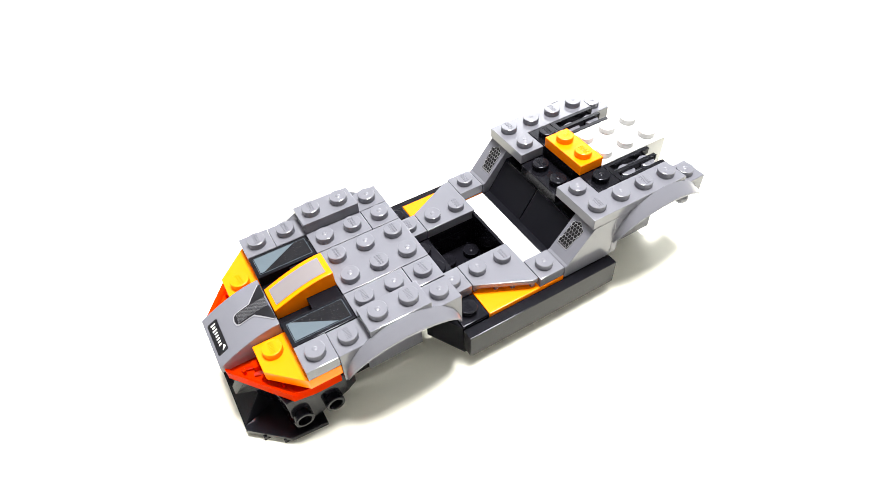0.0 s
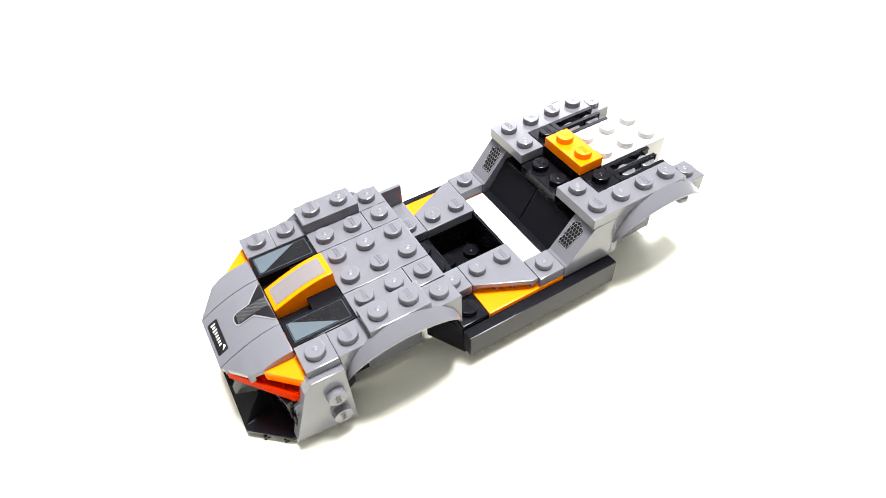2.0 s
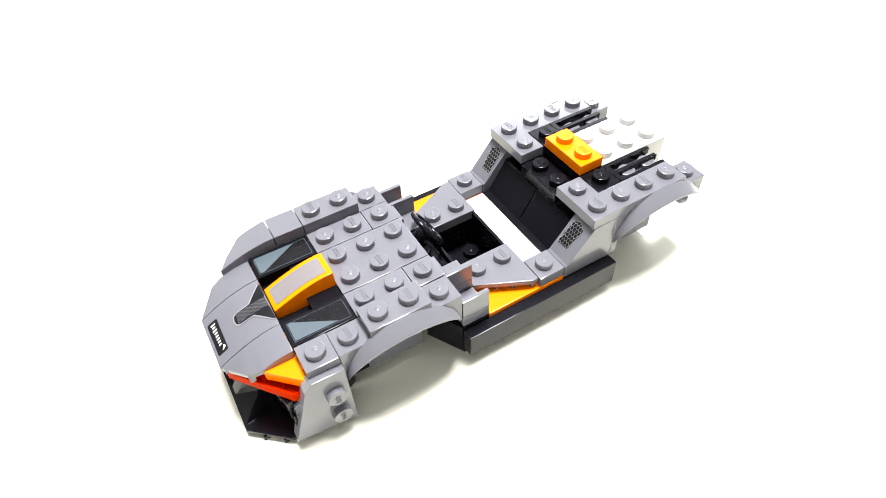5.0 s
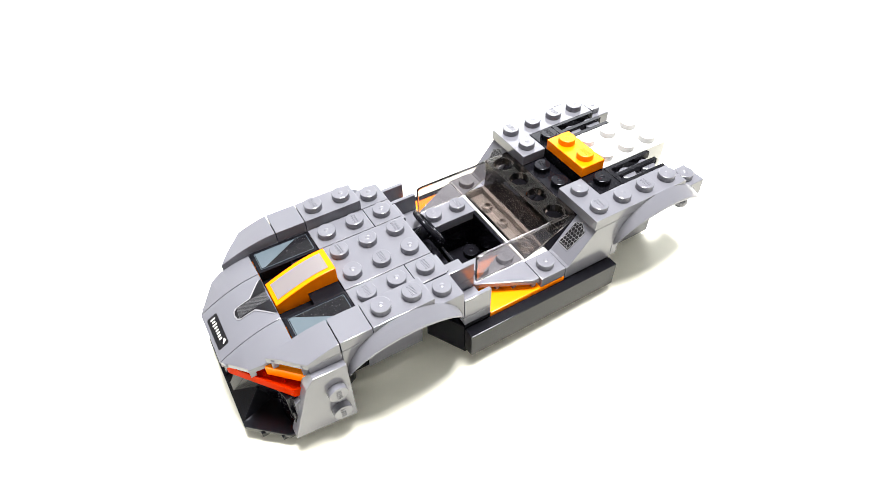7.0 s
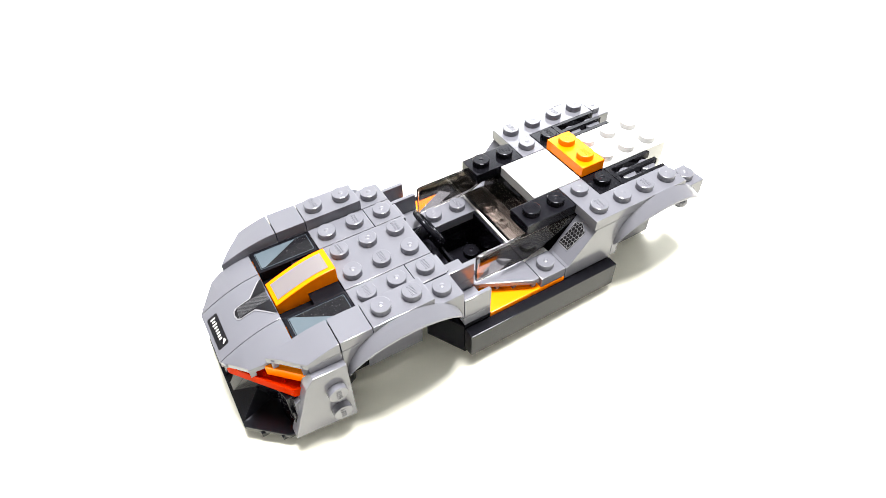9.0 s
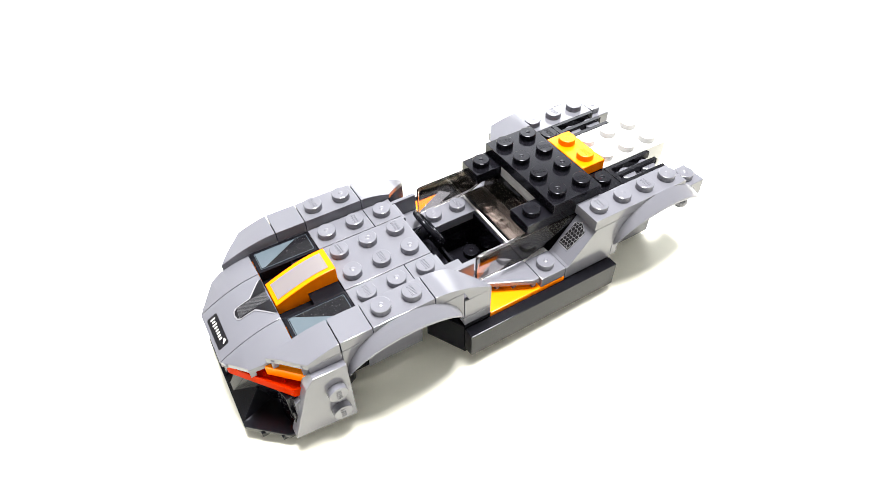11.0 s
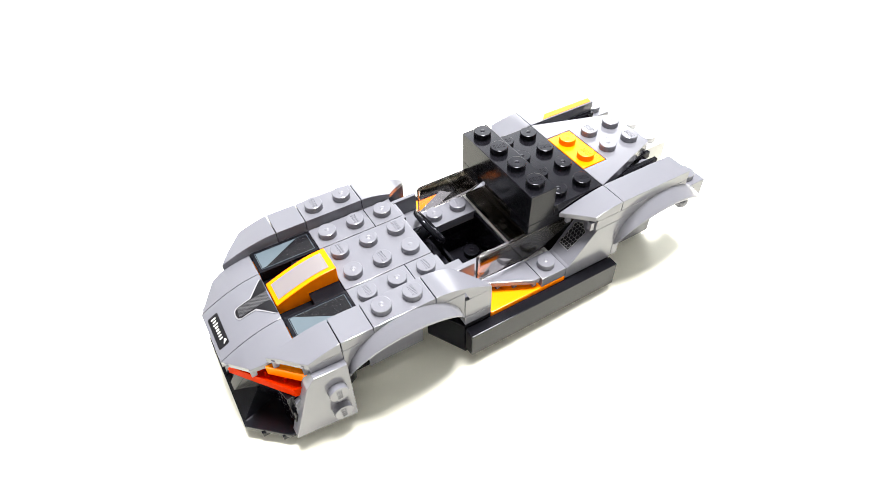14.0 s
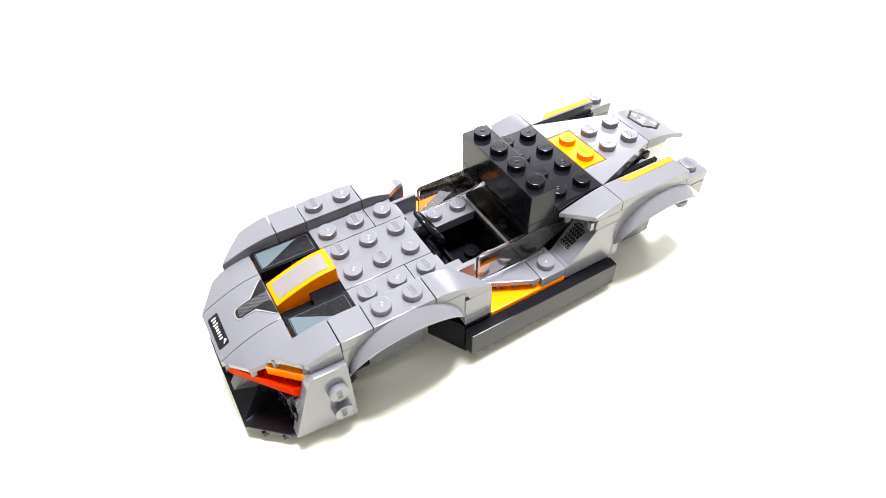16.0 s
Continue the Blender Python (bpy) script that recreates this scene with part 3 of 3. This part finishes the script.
for pane in (screen, *(c for c in screen.children if c.name.startswith(("rear_window", "side_window")))):
    pane.visible_shadow = False

# roof
arrives(plate("roof_tile", WHITE, 6.5, 8.5, -1, 1, 0, 1, label="smooth white square tile"), 7.6)
arrives(plate("roof_plate", BLACK, 5.5, 7.5, -2, -1, .02, 1, [(6, -1.5), (7, -1.5)], "black two-stud plate", turn=75), 8.1)
arrives(plate("roof_plate", BLACK, 5.5, 7.5, 1, 2, .02, 1, [(6, 1.5), (7, 1.5)], "black two-stud plate", turn=75), 8.6)
arrives(plate("roof_plate", BLACK, 6.5, 8.5, -2, 2, 1, 2, [(x, y) for x in (7, 8) for y in (-1.5, -.5, .5, 1.5)], "black eight-stud plate", turn=75), 9.1)
for s, t1, t2 in ((1, 9.6, 10.6), (-1, 10.1, 11.1)):
    back_top = lambda x, y: 1.0 - 1.75 * (max(0, x - 1.5) / 2) ** 1.8
    bm = soften(domed([(1.52, 2.01), (2.55, 2.01), (3.48, 2.86), (3.48, 2.99), (1.52, 2.99)], 0.01, back_top, 12, lambda x, y: .02 if x < 2.51 else -1.0 if y > 2.95 and s < 0 else back_top(x, y) - .42))
    for x, y in ((2.75, 2.3), (3.1, 2.62), (3.36, 2.88)):
        block(x - .1, x + .06, y - .06, y + .1, -.98, back_top(x, y) - .3, bm)
    arrives(part("fender_slope", mirror(bm) if s < 0 else bm, GREY, car, "grey curved slope behind the front fender"), t1)
    haunch = lambda x, y: 2.0 - 1.15 * (max(0, 8.5 - x) / 2) ** 1.6
    bm = domed([(6.72, 2.02), (8.5, 2.02), (8.5, 2.99), (7.42, 2.99)], 1, haunch, 12, lambda x, y: 1.01 if x > 7.5 else haunch(x, y) - .45)
    soften(bm)
    block(6.9, 7.1, 2.1, 2.25, 0.1, .9, bm)
    block(7.3, 7.46, 2.75, 2.95, 0.1, .9, bm)
    arrives(part("haunch_wedge", mirror(bm) if s < 0 else bm, GREY, car, "grey curved haunch wedge above the side grille"), t2)
arrives(plate("roof_brick", BLACK, 5.5, 6.5, -2, 2, 1, 4, [(6, y) for y in (-1.5, -.5, .5, 1.5)], "glossy black four-stud roof brick", turn=75), 11.6)

# tail
bm = soften(prism([(8.5, -2), (9.5 * 1, -1.67), (11.5, -1), (11.5, 1), (9.5, 1.67), (8.5, 2), (8.5, 1.02), (9.52, 1.02), (9.52, -1.02), (8.5, -1.02)], 1.02, 2.0))
studs(bm, [(x, y) for x in (10, 11) for y in (-.5, .5)], 2.0)
arrives(part("tail_wedge_plate", bm, GREY, car, "grey tapered plate round the orange plate"), 12.1)
for s, t, t2 in ((1, 12.6, 13.6), (-1, 13.1, 14.1)):
    bm = soften(prism([(8.52, 2.01), (11.48, 2.01), (11.48, 2.99), (8.52, 2.99)], 1.02, 2.0))
    rail = arrives(part("rear_fender_tile", mirror(bm) if s < 0 else bm, GREY, car, "long smooth grey rear fender tile"), t)
    arrives(decal("stripe_sticker", [(9.1, 2.06), (11.4, 2.06), (11.44, 2.29), (9.36, 2.31)], flat(2.0), STICKER_AMBER, rail, "amber stripe sticker", s, 2, 0.01, 0.03), t2)
tail_top = lambda x, y: 2.0 - 1.0 * (max(0, x - 11.5) / 1.9) ** 2
bm = soften(domed([(11.52, -.99), (13.35, -.99), (13.35, .99), (11.52, .99)], 1, tail_top, 12, lambda x, y: 1.01 if x < 12.5 else tail_top(x, y) - .5))
tail = arrives(part("tail_slope", bm, GREY, car, "grey curved tail slope"), 14.6)
shield = [(12.33, .86), (11.86, .5), (11.92, -.22), (12.36, -.56), (12.79, -.3), (12.68, .38)]
crest = decal("crest_sticker", shield, tail_top, BLACK_PRINT, tail, "dark grey crest-shaped sticker with white marks")
decal("crest_field", inset(shield, .86), tail_top, STICKER_DARK, crest, "paler grey field of the crest", lift=.05, thick=.02)
for ax, ay, k in ((12.2, .5, .8), (12.12, .05, 1.0), (12.36, .16, .7), (12.5, -.2, .9)):
    decal("crest_mark", [(ax - .06 * k, ay - .15 * k), (ax + .08 * k, ay - .1 * k), (ax + .16 * k, ay + .02 * k), (ax + .05 * k, ay + .08 * k), (ax - .07 * k, ay + .14 * k)], tail_top, STICKER_WHITE, crest, "white mark", cuts=3, lift=.08)
arrives(crest, 15.1)


for s in (1, -1):
    bm = soften(prism([(11.52, 2.02), (12.5, 2.02), (12.5, 2.98), (11.52, 2.98)], .02, 1.0))
    studs(bm, [(12, 2.5)], 1.0)
    arrives(part("end_plate", mirror(bm) if s < 0 else bm, GREY, car, "grey one-stud plate at the rear corner"), 15.6)


# ---- the stop-motion steps ----
def motions():
    """Each piece waits on the table outside the view and is set on in one step; the car rocks a little as weight is added."""
    walk(car, [(t, m) for t, m in ROCKING])
    waiting = 0
    for t, ob in ARRIVALS:
        if t is None:
            continue
        home = Matrix.Translation(ob.location)
        if ob.parent.type == "MESH":
            offset = Vector((0, -0.30, -ob.location.z - PLACES[ob.parent.name].z + 0.0005))
            ready = Matrix.Translation(ob.location + offset)
        else:
            column, row = waiting % 8, waiting // 8
            ready = pose(-0.16 + 0.05 * column, -0.24 - 0.05 * row, 0.0002)
            waiting += 1
        walk(ob, [(0.0, ready), (t - 1 / 30, ready), (t, home), (16.0, home)])


FLAT, TIPPED = pose(0, 0, 0), pose(-0.00007, -0.00008, 0.00099, -0.098, 1.81, 0.112)
NUDGED, SETTLED = (Matrix.Translation(v) @ TIPPED for v in ((0.00064, 0.00008, 0), (0.0, -0.00034, 0)))
LAST = Matrix.Translation((0.00015, -0.00002, 0)) @ TIPPED
STEPS = [(0.0, FLAT), (6.6, TIPPED), (12.1, NUDGED), (12.6, SETTLED), (13.6, LAST)]
ROCKING = [row for (t, m), (t2, _) in zip(STEPS, STEPS[1:] + [(16.0 + 1 / 30, None)]) for row in ((t, m), (t2 - 1 / 30, m))]
motions()
